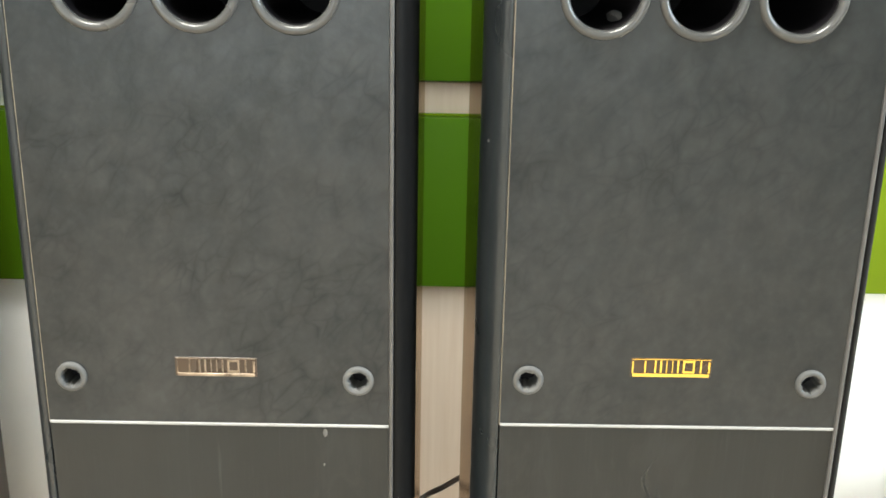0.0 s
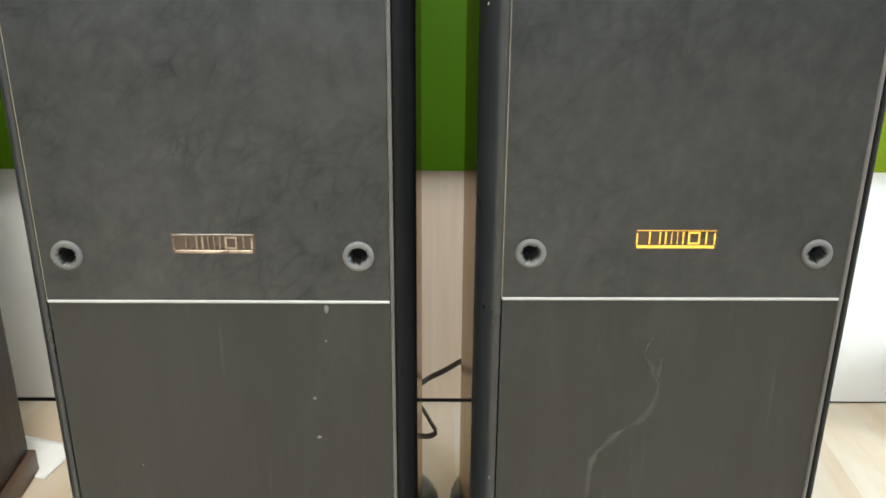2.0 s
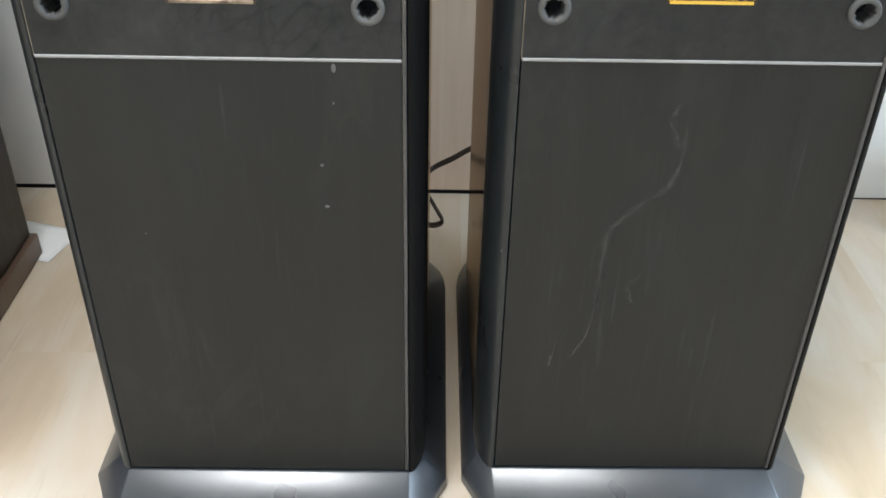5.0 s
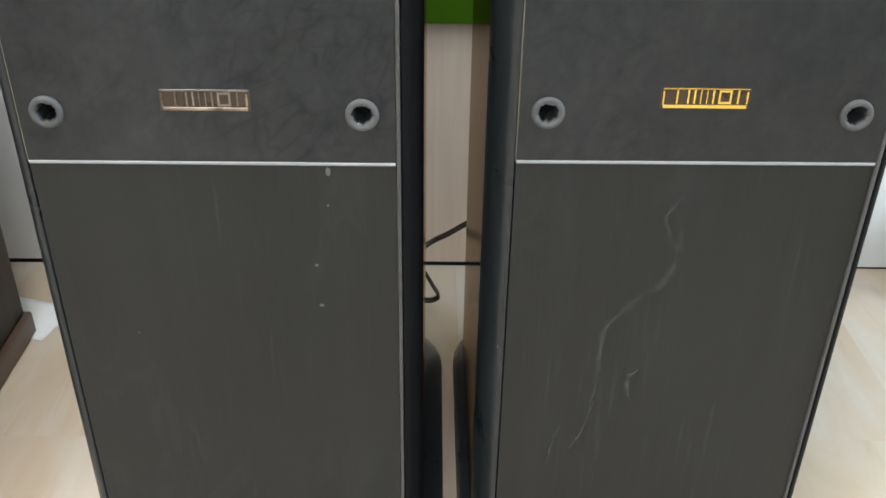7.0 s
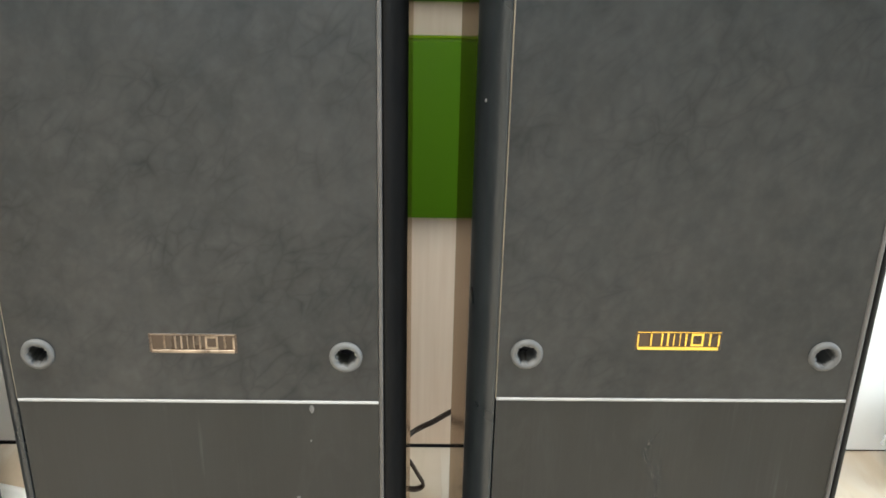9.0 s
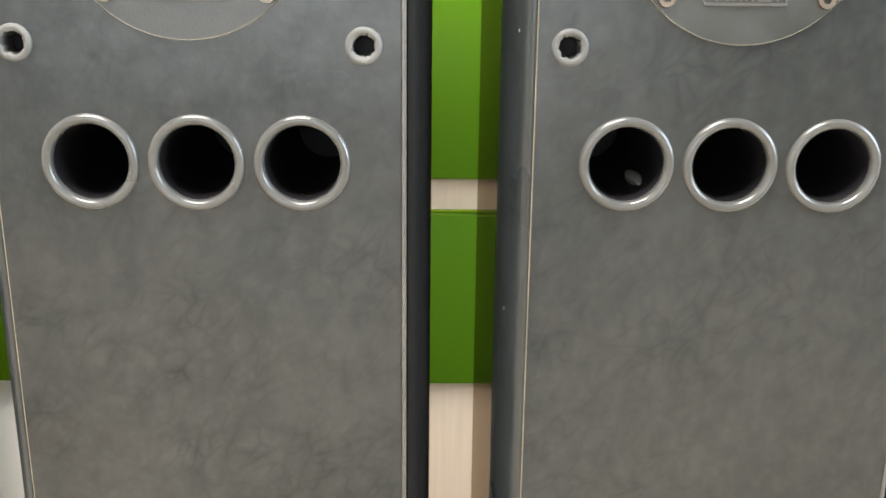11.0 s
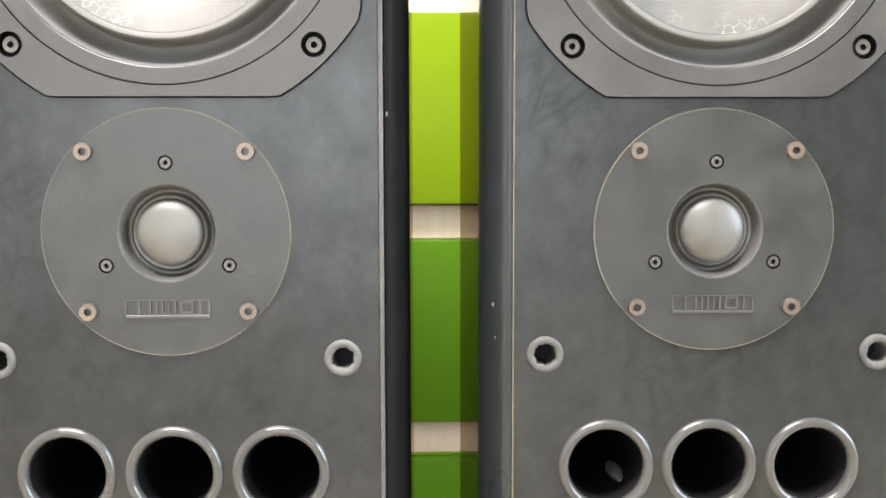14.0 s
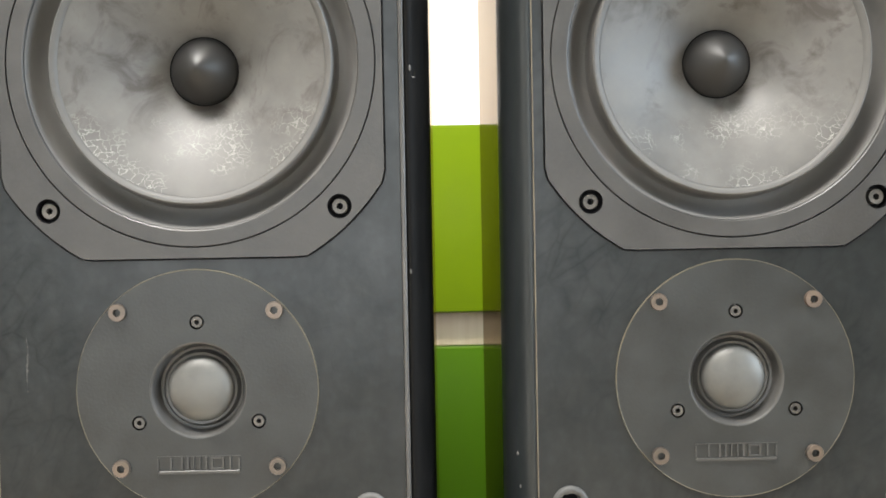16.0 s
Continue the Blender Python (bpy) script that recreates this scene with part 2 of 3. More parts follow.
# Pale grained laminate with warm bounced light put into its colour.
def warm_lit_laminate():
    n = Nodes(material("grained_laminate_warm_lit", (0.70, 0.61, 0.5), 0.4))
    v = n.mapped((1, 1, 0.05))
    grain = n.noise(v, 130, 4)
    tone = n.ramp(grain, [(0.3, (0.65, 0.475, 0.33)), (0.7, (0.72, 0.555, 0.41))])
    return n.out(tone, None, n.bump(grain, 0.08, 0.0003))


def wall_paint():
    n = Nodes(material("white_wall_paint", (0.82, 0.82, 0.80), 0.8))
    v = n.mapped((1, 1, 1))
    tone = n.ramp(n.noise(v, 2, 4), [(0.3, (0.79, 0.79, 0.77)), (0.7, (0.85, 0.85, 0.83))])
    return n.out(tone, None, n.bump(n.noise(v, 240, 4), 0.15, 0.0006))


def brown_veneer():
    n = Nodes(material("dark_brown_veneer", (0.04, 0.03, 0.025), 0.45, 0.0, 0.2))
    v = n.mapped((1, 1, 0.05), random_shift=True)
    grain = n.noise(v, 200, 5)
    tone = n.ramp(grain, [(0.35, (0.018, 0.013, 0.010)), (0.65, (0.040, 0.029, 0.022))])
    return n.out(tone, None, n.bump(grain, 0.2, 0.0003))


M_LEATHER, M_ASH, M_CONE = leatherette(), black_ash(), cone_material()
M_BODY = brown_lacquer()
# One moulding in two tones: black for the shaded side, grey for the lit.
M_NOSE_SHADED = speckled("moulding_shaded_side", (0.006, 0.0058, 0.0056), 0.55, 0.25, 260, 0.1, 0.0, 0.06)
M_NOSE_LIT = speckled("moulding_lit_side", (0.018, 0.0210, 0.0222), 0.32, 0.15, 260, 0.03, 0.0, 0.36)
M_FRAME = speckled("dark_grey_moulded_plastic", (0.042, 0.041, 0.040), 0.42, 0.24, 600, 0.3)
M_PLATE = speckled("dark_grey_satin_metal", (0.021, 0.0228, 0.0228), 0.36, 0.28, 700, 0.3)
# Lightened so that the horn's lit crescent and caught edges show in the colour.
M_EMBOSS = speckled("lightened_grey_metal", (0.060, 0.059, 0.057), 0.36, 0.2, 700, 0.15, 0.1)
M_RUBBER = speckled("grey_rubber_surround", (0.085, 0.083, 0.080), 0.58, 0.2, 200, 0.1)
M_CAP = speckled("black_dust_cap_plastic", (0.017, 0.0165, 0.016), 0.53, 0.25, 300, 0.1)
M_DOME = speckled("dusty_grey_dome", (0.105, 0.105, 0.10), 0.5, 0.4, 260, 0.15, 0.35)
M_RING = speckled("grey_port_plastic", (0.049, 0.049, 0.048), 0.24, 0.06, 120, 0.03)
M_SOCKET = speckled("worn_grey_rubber", (0.072, 0.072, 0.070), 0.6, 0.3, 400, 0.3)
M_BLACK = speckled("matt_black_inside", (0.006, 0.0055, 0.0065), 0.6, 0.3, 200, 0.1, 0.0, 0.12)
M_SCREW = speckled("dull_steel", (0.085, 0.080, 0.074), 0.42, 0.35, 600, 0.2, 0.4)
M_RUSTY = speckled("rust_flecked_steel", (0.22, 0.20, 0.18), 0.36, 0.5, 1100, 0.5, 0.75, dust=(0.20, 0.155, 0.125))
M_GOLD = speckled("gold_foil", (0.95, 0.62, 0.12), 0.28, 0.12, 500, 0.1, 0.9)
# Worn foil, with the dim reflection of the room put into its darker gold.
M_GOLD_DIM = speckled("worn_gold_foil_dim", (0.10, 0.072, 0.05), 0.38, 0.6, 900, 0.3, 0.8, dust=(0.36, 0.29, 0.22))
M_BADGE = speckled("brown_badge_enamel", (0.035, 0.020, 0.010), 0.3, 0.3, 500, 0.1)
M_STRIP = speckled("pale_grey_strip", (0.27, 0.27, 0.265), 0.4, 0.1, 500, 0.1)
M_WORN = speckled("worn_pale_edge", (0.21, 0.18, 0.135), 0.5, 0.3, 700, 0.2)
M_BEAD = speckled("satin_grey_bead", (0.060, 0.058, 0.056), 0.35, 0.2, 500, 0.1)
M_RIM = speckled("worn_gilt_rim", (0.13, 0.115, 0.082), 0.4, 0.5, 120, 0.2, 0.3)
M_SKIRT = speckled("dark_blue_grey_plinth_plastic", (0.034, 0.038, 0.044), 0.32, 0.15, 250, 0.1, 0.0, 0.9)
M_DRIP = film_mark("dried_water_mark", (0.085, 0.088, 0.084), 0.115)
M_SCUFF = film_mark("pale_scuff", (0.12, 0.125, 0.125), 0.28)
M_SPECK = speckled("dried_paint_speck", (0.095, 0.093, 0.09), 0.6, 0.2, 900, 0.2)
# Two tones of one green: lime where light falls, leaf green in shade.
M_GREEN_LIT = speckled("green_gloss_paint_lit", (0.145, 0.220, 0.004), 0.36, 0.06, 40, 0.02, 0.0, 0.15)
M_GREEN_SHADED = speckled("green_gloss_paint_shaded", (0.060, 0.136, 0.004), 0.36, 0.06, 40, 0.02, 0.0, 0.12)
M_WHITE = speckled("white_melamine", (0.80, 0.80, 0.78), 0.35, 0.03, 60, 0.03)
M_PAPER = speckled("white_paper", (0.85, 0.85, 0.84), 0.7, 0.04, 200, 0.1)
M_CABLE = speckled("brown_black_cable_sheath", (0.045, 0.026, 0.016), 0.4, 0.3, 300, 0.1)
M_WARM_LIT, M_FLOOR, M_WALL, M_BROWN = warm_lit_laminate(), wood_floor(), wall_paint(), brown_veneer()
M_PLINTH = speckled("red_brown_plinth_wood", (0.095, 0.058, 0.038), 0.4, 0.3, 120, 0.1)


def bag_material():
    m = material("thin_white_plastic_film", (0.82, 0.84, 0.85), 0.25)
    m.node_tree.nodes["Principled BSDF"].inputs["Transmission Weight"].default_value = 0.55
    m.node_tree.nodes["Principled BSDF"].inputs["IOR"].default_value = 1.15
    return m


M_BAG = bag_material()
# For unseen surfaces: grey holds down bounced light, warmth tints the reflections.
M_ROOM = speckled("warm_grey_bounce_limiter", (0.36, 0.34, 0.29), 0.8, 0.06, 30, 0.1)


# ---- mesh helpers ----
def link_mesh(name, bm, mat, parent=None, label="", smooth=True):
    me = bpy.data.meshes.new(name)
    bmesh.ops.recalc_face_normals(bm, faces=bm.faces)
    bm.to_mesh(me)
    bm.free()
    me.materials.append(mat)
    if smooth:
        me.shade_smooth()
        me.set_sharp_from_angle(angle=radians(35))
    ob = new(name, me)
    if parent is not None:
        ob.parent = parent
    if label:
        tagged(ob, label)
    return ob


def part(name, bm, mat, parent, label="", smooth=True):
    return link_mesh(name, bm, mat, parent, label, smooth)


def lathe(profile, cx, cz, segs=64, close=False):
    """A mesh turned about an axis along y through (cx, cz); profile: (radius, y) rows."""
    bm = bmesh.new()
    rings = []
    for r, y in profile:
        if r < 1e-6:
            rings.append([bm.verts.new((cx, y, cz))])
        else:
            rings.append([bm.verts.new((cx + r * math.cos(a), y, cz + r * math.sin(a)))
                          for a in (2 * math.pi * i / segs for i in range(segs))])
    pairs = list(zip(rings, rings[1:])) + ([(rings[-1], rings[0])] if close else [])
    for a, b in pairs:
        for i in range(segs):
            j = (i + 1) % segs
            if len(a) == 1 and len(b) == 1:
                continue
            if len(a) == 1:
                bm.faces.new((a[0], b[i], b[j]))
            elif len(b) == 1:
                bm.faces.new((a[i], b[0], a[j]))
            else:
                bm.faces.new((a[i], b[i], b[j], a[j]))
    return bm


def box(x0, x1, y0, y1, z0, z1, bevel=0.0, segs=2, bm=None):
    bm = bm or bmesh.new()
    made = bmesh.ops.create_cube(bm, size=1)["verts"]
    for v in made:
        v.co = ((x0 + x1) / 2 + v.co.x * (x1 - x0), (y0 + y1) / 2 + v.co.y * (y1 - y0), (z0 + z1) / 2 + v.co.z * (z1 - z0))
    if bevel:
        edges = list({e for v in made for e in v.link_edges})
        bmesh.ops.bevel(bm, geom=edges, offset=bevel, segments=segs, profile=0.5, affect="EDGES")
    return bm


def prism(outline, z0, z1):
    """A plan outline (x, y) raised from z0 to z1."""
    bm = bmesh.new()
    f = bm.faces.new([bm.verts.new((x, y, z0)) for x, y in outline])
    up = bmesh.ops.extrude_face_region(bm, geom=[f])["geom"]
    for v in up:
        if isinstance(v, bmesh.types.BMVert):
            v.co.z = z1
    return bm


def slab(outer, holes, y0, y1):
    """An upright board in the xz plane from y0 (front) to y1, with holes through it."""
    bm = bmesh.new()
    loops = []
    for loop in [outer, *holes]:
        vs = [bm.verts.new((x, y0, z)) for x, z in loop]
        loops.append(vs)
        for a, b in zip(vs, vs[1:] + vs[:1]):
            bm.edges.new((a, b))
    bmesh.ops.triangle_fill(bm, use_beauty=True, use_dissolve=False, edges=bm.edges[:])
    for vs in loops:
        back = [bm.verts.new((v.co.x, y1, v.co.z)) for v in vs]
        for i in range(len(vs)):
            j = (i + 1) % len(vs)
            bm.faces.new((vs[i], vs[j], back[j], back[i]))
    return bm


def circle(cx, cz, r, n=48):
    return [(cx + r * math.cos(2 * math.pi * i / n), cz + r * math.sin(2 * math.pi * i / n)) for i in range(n)]


def tube(points, r, sides=10, bm=None):
    """A round cable through points."""
    pts = [Vector(p) for p in points]
    fine = []
    for i in range(len(pts) - 1):
        p0, p1, p2, p3 = pts[max(i - 1, 0)], pts[i], pts[i + 1], pts[min(i + 2, len(pts) - 1)]
        for k in range(8):
            s = k / 8
            fine.append(0.5 * ((2 * p1) + (p2 - p0) * s + (2 * p0 - 5 * p1 + 4 * p2 - p3) * s * s + (3 * p1 - p0 - 3 * p2 + p3) * s ** 3))
    fine.append(pts[-1])
    bm = bm or bmesh.new()
    rings, up = [], Vector((0.13, 0.21, 0.97))
    for i, p in enumerate(fine):
        d = (fine[min(i + 1, len(fine) - 1)] - fine[max(i - 1, 0)]).normalized()
        a = d.cross(up).normalized()
        b = d.cross(a)
        rings.append([bm.verts.new(p + r * (math.cos(2 * math.pi * k / sides) * a + math.sin(2 * math.pi * k / sides) * b)) for k in range(sides)])
    for u, w in zip(rings, rings[1:]):
        for k in range(sides):
            m = (k + 1) % sides
            bm.faces.new((u[k], w[k], w[m], u[m]))
    bm.faces.new(rings[0])
    bm.faces.new(rings[-1])
    return bm


def thing(name, m, label, category, group="", kind=""):
    ob = new(name)
    ob.matrix_world = m
    ob.empty_display_size = 0.05
    return tagged(ob, label, category, group, kind)


# ---- room ----
X0, X1, Y0, Y1, H = -2.2, 2.5, -3.0, 0.92, 2.6


def setting(name, bm, mat, label, category):
    return tagged(link_mesh(name, bm, mat), label, category, kind="structure")


floor = setting("floor", box(X0 - 0.1, X1 + 0.1, Y0 - 0.1, Y1 + 0.1, -0.1, -0.002), M_FLOOR, "pale oak laminate floor", "floor")
# Unseen; its grey is chosen to limit bounced light.
setting("ceiling", box(X0 - 0.1, X1 + 0.1, Y0 - 0.1, Y1 + 0.1, H, H + 0.1), M_ROOM, "unseen ceiling, grey to hold down bounced light", "ceiling")
setting("wall_back", box(X0 - 0.1, X1 + 0.1, Y1, Y1 + 0.1, -0.05, H), M_WALL, "white painted wall behind the drawers", "wall")
# Unseen wall, its opening cut to fit the added rear lamp.
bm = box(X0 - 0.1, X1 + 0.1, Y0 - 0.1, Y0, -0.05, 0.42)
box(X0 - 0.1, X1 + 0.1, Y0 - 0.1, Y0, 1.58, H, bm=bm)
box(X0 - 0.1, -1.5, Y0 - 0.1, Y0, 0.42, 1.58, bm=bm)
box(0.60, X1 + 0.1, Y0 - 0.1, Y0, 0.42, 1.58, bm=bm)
setting("wall_front", bm, M_ROOM, "unseen warm grey wall with an opening added for the rear lamp", "wall")
# Unseen; white so that left-facing parts reflect something bright.
setting("wall_left", box(X0 - 0.1, X0, Y0, Y1, -0.05, H), M_WALL, "unseen left wall, white to brighten reflections from that side", "wall")
bm = box(X1, X1 + 0.1, Y0, Y1, -0.05, 0.6)
box(X1, X1 + 0.1, Y0, Y1, 2.0, H, bm=bm)
box(X1, X1 + 0.1, Y0, -1.22, 0.6, 2.0, bm=bm)
box(X1, X1 + 0.1, -0.22, Y1, 0.6, 2.0, bm=bm)
setting("wall_right", bm, M_WALL, "white painted wall with a window opening", "wall")


# Unseen fitting, added only to house the overhead lamp.
def added_ceiling_fitting():
    c = thing("added_ceiling_fitting", pose(-0.52, -0.62, 2.53), "unseen flat white fitting added round the overhead lamp", "ceiling light")
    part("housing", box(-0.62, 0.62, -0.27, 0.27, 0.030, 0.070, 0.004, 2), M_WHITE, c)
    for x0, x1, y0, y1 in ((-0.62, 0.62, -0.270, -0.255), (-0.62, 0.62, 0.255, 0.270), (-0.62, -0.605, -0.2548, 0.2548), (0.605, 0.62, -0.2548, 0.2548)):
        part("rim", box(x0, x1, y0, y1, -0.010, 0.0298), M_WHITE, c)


added_ceiling_fitting()


# ---- chest of drawers behind the loudspeakers ----
def drawer_chest(x, w, mat, paints, label, gap=0.0052):
    """One chest unit, w half wide, its front face at y = 0.427."""
    chest = thing("drawer_chest", pose(x, 0.427, 0), label, "chest", "row of green-fronted chests")
    w -= 0.001
    part("carcass", box(-w, w, 0.020, 0.42, 0.012, 0.828), mat, chest)
    part("lower_panel", box(-w, w, 0.0, 0.019, gap, 0.2665, 0.0008), mat, chest)
    # Black strip stands in for the shade in the gap at the floor.
    part("toe_strip", box(-w, w, 0.0015, 0.019, 0.0, gap - 0.0002), M_BLACK, chest, "black strip standing in for the shaded gap under the chest")
    # Each front takes the lit or the shaded tone of the green.
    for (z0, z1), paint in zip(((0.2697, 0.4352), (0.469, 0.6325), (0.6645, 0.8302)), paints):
        part("drawer_front", box(-w, w, -0.016, 0.004, z0, z1, 0.0015), paint, chest, "green drawer front in its lit tone" if paint is M_GREEN_LIT else "green drawer front in its shaded tone")
    for z0, z1 in ((0.4356, 0.4665), (0.6329, 0.6630)):
        part("rail", box(-w, w, 0.0, 0.019, z0, z1, 0.001), mat, chest)
    # Lit top edge of the lowest front, drawn as a bright strip.
    part("edge_lipping", box(-w, w, -0.004, -0.001, 0.4358, 0.4376), M_GREEN_LIT, chest, "bright green strip for the drawer front's lit top edge")
    return chest


# Split into units at hidden places, so each carries its own lit tones.
drawer_chest(0.0, 0.30, M_WARM_LIT, (M_GREEN_SHADED, M_GREEN_SHADED, M_GREEN_LIT), "middle chest, cream from warm bounced light, green fronts in shaded and lit tones")
drawer_chest(-0.65, 0.35, M_WHITE, (M_GREEN_SHADED, M_GREEN_SHADED, M_GREEN_LIT), "white chest with green fronts, shaded tone below, behind the dark cabinet")
drawer_chest(0.65, 0.35, M_WHITE, (M_GREEN_LIT, M_GREEN_LIT, M_GREEN_LIT), "white chest with green fronts in the lit tone beside a plastic bag", 0.0022)


# ---- the loudspeakers ----
def screw_head(r, depth, cx, cz, y, socket):
    """A cap screw with a hexagon socket; y is the face of the head, depth how far it goes in."""
    bm = lathe([(r * 0.94, y), (r, y + 0.0005), (r, y + depth)], cx, cz, 24)
    hexa = [(cx + socket * math.cos(math.pi / 3 * i + 0.3), cz + socket * math.sin(math.pi / 3 * i + 0.3)) for i in range(6)]
    rim = circle(cx, cz, r * 0.94, 24)
    vr = [min((v for v in bm.verts), key=lambda v: (v.co - Vector((x, y, z))).length) for x, z in rim]
    vh = [bm.verts.new((x, y, z)) for x, z in hexa]
    es = [bm.edges.get((a, b)) or bm.edges.new((a, b)) for a, b in zip(vr, vr[1:] + vr[:1])]
    es += [bm.edges.new((a, b)) for a, b in zip(vh, vh[1:] + vh[:1])]
    bmesh.ops.triangle_fill(bm, use_beauty=True, edges=es)
    vb = [bm.verts.new((x, y + 0.0050, z)) for x, z in hexa]
    for i in range(6):
        j = (i + 1) % 6
        bm.faces.new((vh[i], vh[j], vb[j], vb[i]))
    bm.faces.new(vb)
    return bm


def frame_outline(r, hx, hz, cx, cz, n=120):
    """A circle cut by four straight sides."""
    pts = []
    for i in range(n):
        a = 2 * math.pi * i / n
        c, s = math.cos(a), math.sin(a)
        k = min(r, hx / max(abs(c), 1e-6), hz / max(abs(s), 1e-6))
        pts.append((cx + k * c, cz + k * s))
    return pts


OFF = -0.001           # the drivers' common axis
WZ, TZ, PZ = 0.8165, 0.669, 0.5597


def woofer(sp):
    w = part("woofer", slab(frame_outline(0.1009, 0.0859, 0.0877, OFF, WZ), [circle(OFF, WZ, 0.0831, 96)] +
             [circle(OFF + sx * 0.0655, WZ + sz * 0.0655, 0.0055, 24) for sx in (-1, 1) for sz in (-1, 1)], -0.0008, 0.006),
             M_FRAME, sp, "dark grey woofer frame with cut corners")
    part("bezel", lathe([(0.0826, 0.003), (0.0826, -0.0003), (0.0823, -0.0007), (0.0756, -0.0007), (0.0751, -0.0003), (0.0749, 0.0016)], OFF, WZ, 96), M_FRAME, w, "flat ring round the surround")
    part("frame_gap", lathe([(0.0838, 0.0032), (0.0818, 0.0032)], OFF, WZ, 96), M_BLACK, w)
    prof = [(0.0751, 0.0014), (0.0748, 0.0004), (0.0743, 0.0010), (0.0734, 0.0030), (0.0722, 0.0054), (0.0708, 0.0076), (0.0692, 0.0094), (0.0674, 0.0106),
            (0.0656, 0.0108), (0.0644, 0.0094), (0.0639, 0.0060), (0.0638, 0.0010), (0.0636, -0.0006), (0.0630, -0.0012), (0.0616, -0.0008), (0.0606, 0.0000), (0.0599, 0.0012)]
    part("surround", lathe(prof, OFF, WZ, 96), M_RUBBER, w, "grey rubber surround with a raised inner lip")
    prof = []
    for i in range(25):
        s = i / 24
        r = 0.0601 - (0.0601 - 0.0164) * s
        prof.append((r, 0.0006 + 0.0242 * (0.70 * s + 0.30 * s ** 2.0)))
    part("cone", lathe(prof, OFF, WZ, 96), M_CONE, w, "grey cone with pale hairline crazing")
    part("cap_gap", lathe([(0.0170, 0.0262), (0.0148, 0.0262)], OFF, WZ, 64), M_BLACK, w, "dark joint round the cap")
    prof = [(0.0157, 0.0275), (0.0157, 0.0242), (0.0155, 0.0236)]
    for i in range(15):
        a = i / 14
        prof.append((0.0154 * (1 - a), 0.0234 - 0.0142 * (1 - (1 - a) ** 1.45) ** 0.88))
    part("dust_cap", lathe(prof, OFF, WZ, 64), M_CAP, w, "dark bullet-shaped centre cap")
    for sx in (-1, 1):
        for sz in (-1, 1):
            cx, cz = OFF + sx * 0.0655, WZ + sz * 0.0655
            s = part("screw", screw_head(0.0036, 0.004, cx, cz, 0.0006, 0.0016), M_SCREW, w, "steel socket screw")
            part("screw_well", lathe([(0.0055, -0.0009), (0.0053, 0.0002), (0.0052, 0.0048), (0.0, 0.0048)], cx, cz, 24), M_BLACK, s)
    return w


BARS = ((0.16, 0.2), (0.285, 0.325), (0.355, 0.395), (0.43, 0.46), (0.50, 0.53), (0.565, 0.605), (0.845, 0.885))


def mark(sp, x0, z1, width, height, y, mat, back, depth, label):
    """A plate with a frame, a foot bar and plain strokes."""
    plate = part("badge", box(x0, x0 + width, y - depth * 0.3, y + 0.001, z1 - height, z1, 0.0002, 1), back, sp, label)
    yf = y - depth
    u, t = width, height * 0.075
    part("foot_bar", box(x0 + 0.03 * u, x0 + 0.97 * u, yf, y, z1 - height * 0.99, z1 - height * 0.83, 0.00015, 1), mat, plate)
    part("side_bar", box(x0 + 0.02 * u, x0 + 0.035 * u, yf, y, z1 - height * 0.82, z1 - height * 0.18), mat, plate)
    part("top_bar", box(x0 + 0.02 * u, x0 + 0.98 * u, yf + depth * 0.3, y, z1 - height * 0.075, z1 - height * 0.040), mat, plate)
    for a, b in BARS:
        part("stroke", box(x0 + a * u + 0.008 * u, x0 + b * u - 0.012 * u, yf, y, z1 - height * 0.76, z1 - height * 0.12), mat, plate)
    part("stroke", box(x0 + 0.955 * u, x0 + 0.975 * u, yf, y, z1 - height * 0.76, z1 - height * 0.19), mat, plate)
    cx, cz, hx, hz = x0 + 0.715 * u, z1 - height * 0.44, 0.072 * u, height * 0.33
    out = [(cx - hx, cz - hz), (cx + hx, cz - hz), (cx + hx, cz + hz), (cx - hx, cz + hz)]
    inn = [(cx - hx * 0.72, cz - hz * 0.72), (cx + hx * 0.72, cz - hz * 0.72), (cx + hx * 0.72, cz + hz * 0.72), (cx - hx * 0.72, cz + hz * 0.72)]
    part("stroke", slab(out, [inn], yf, y), mat, plate, smooth=False)
    return plate


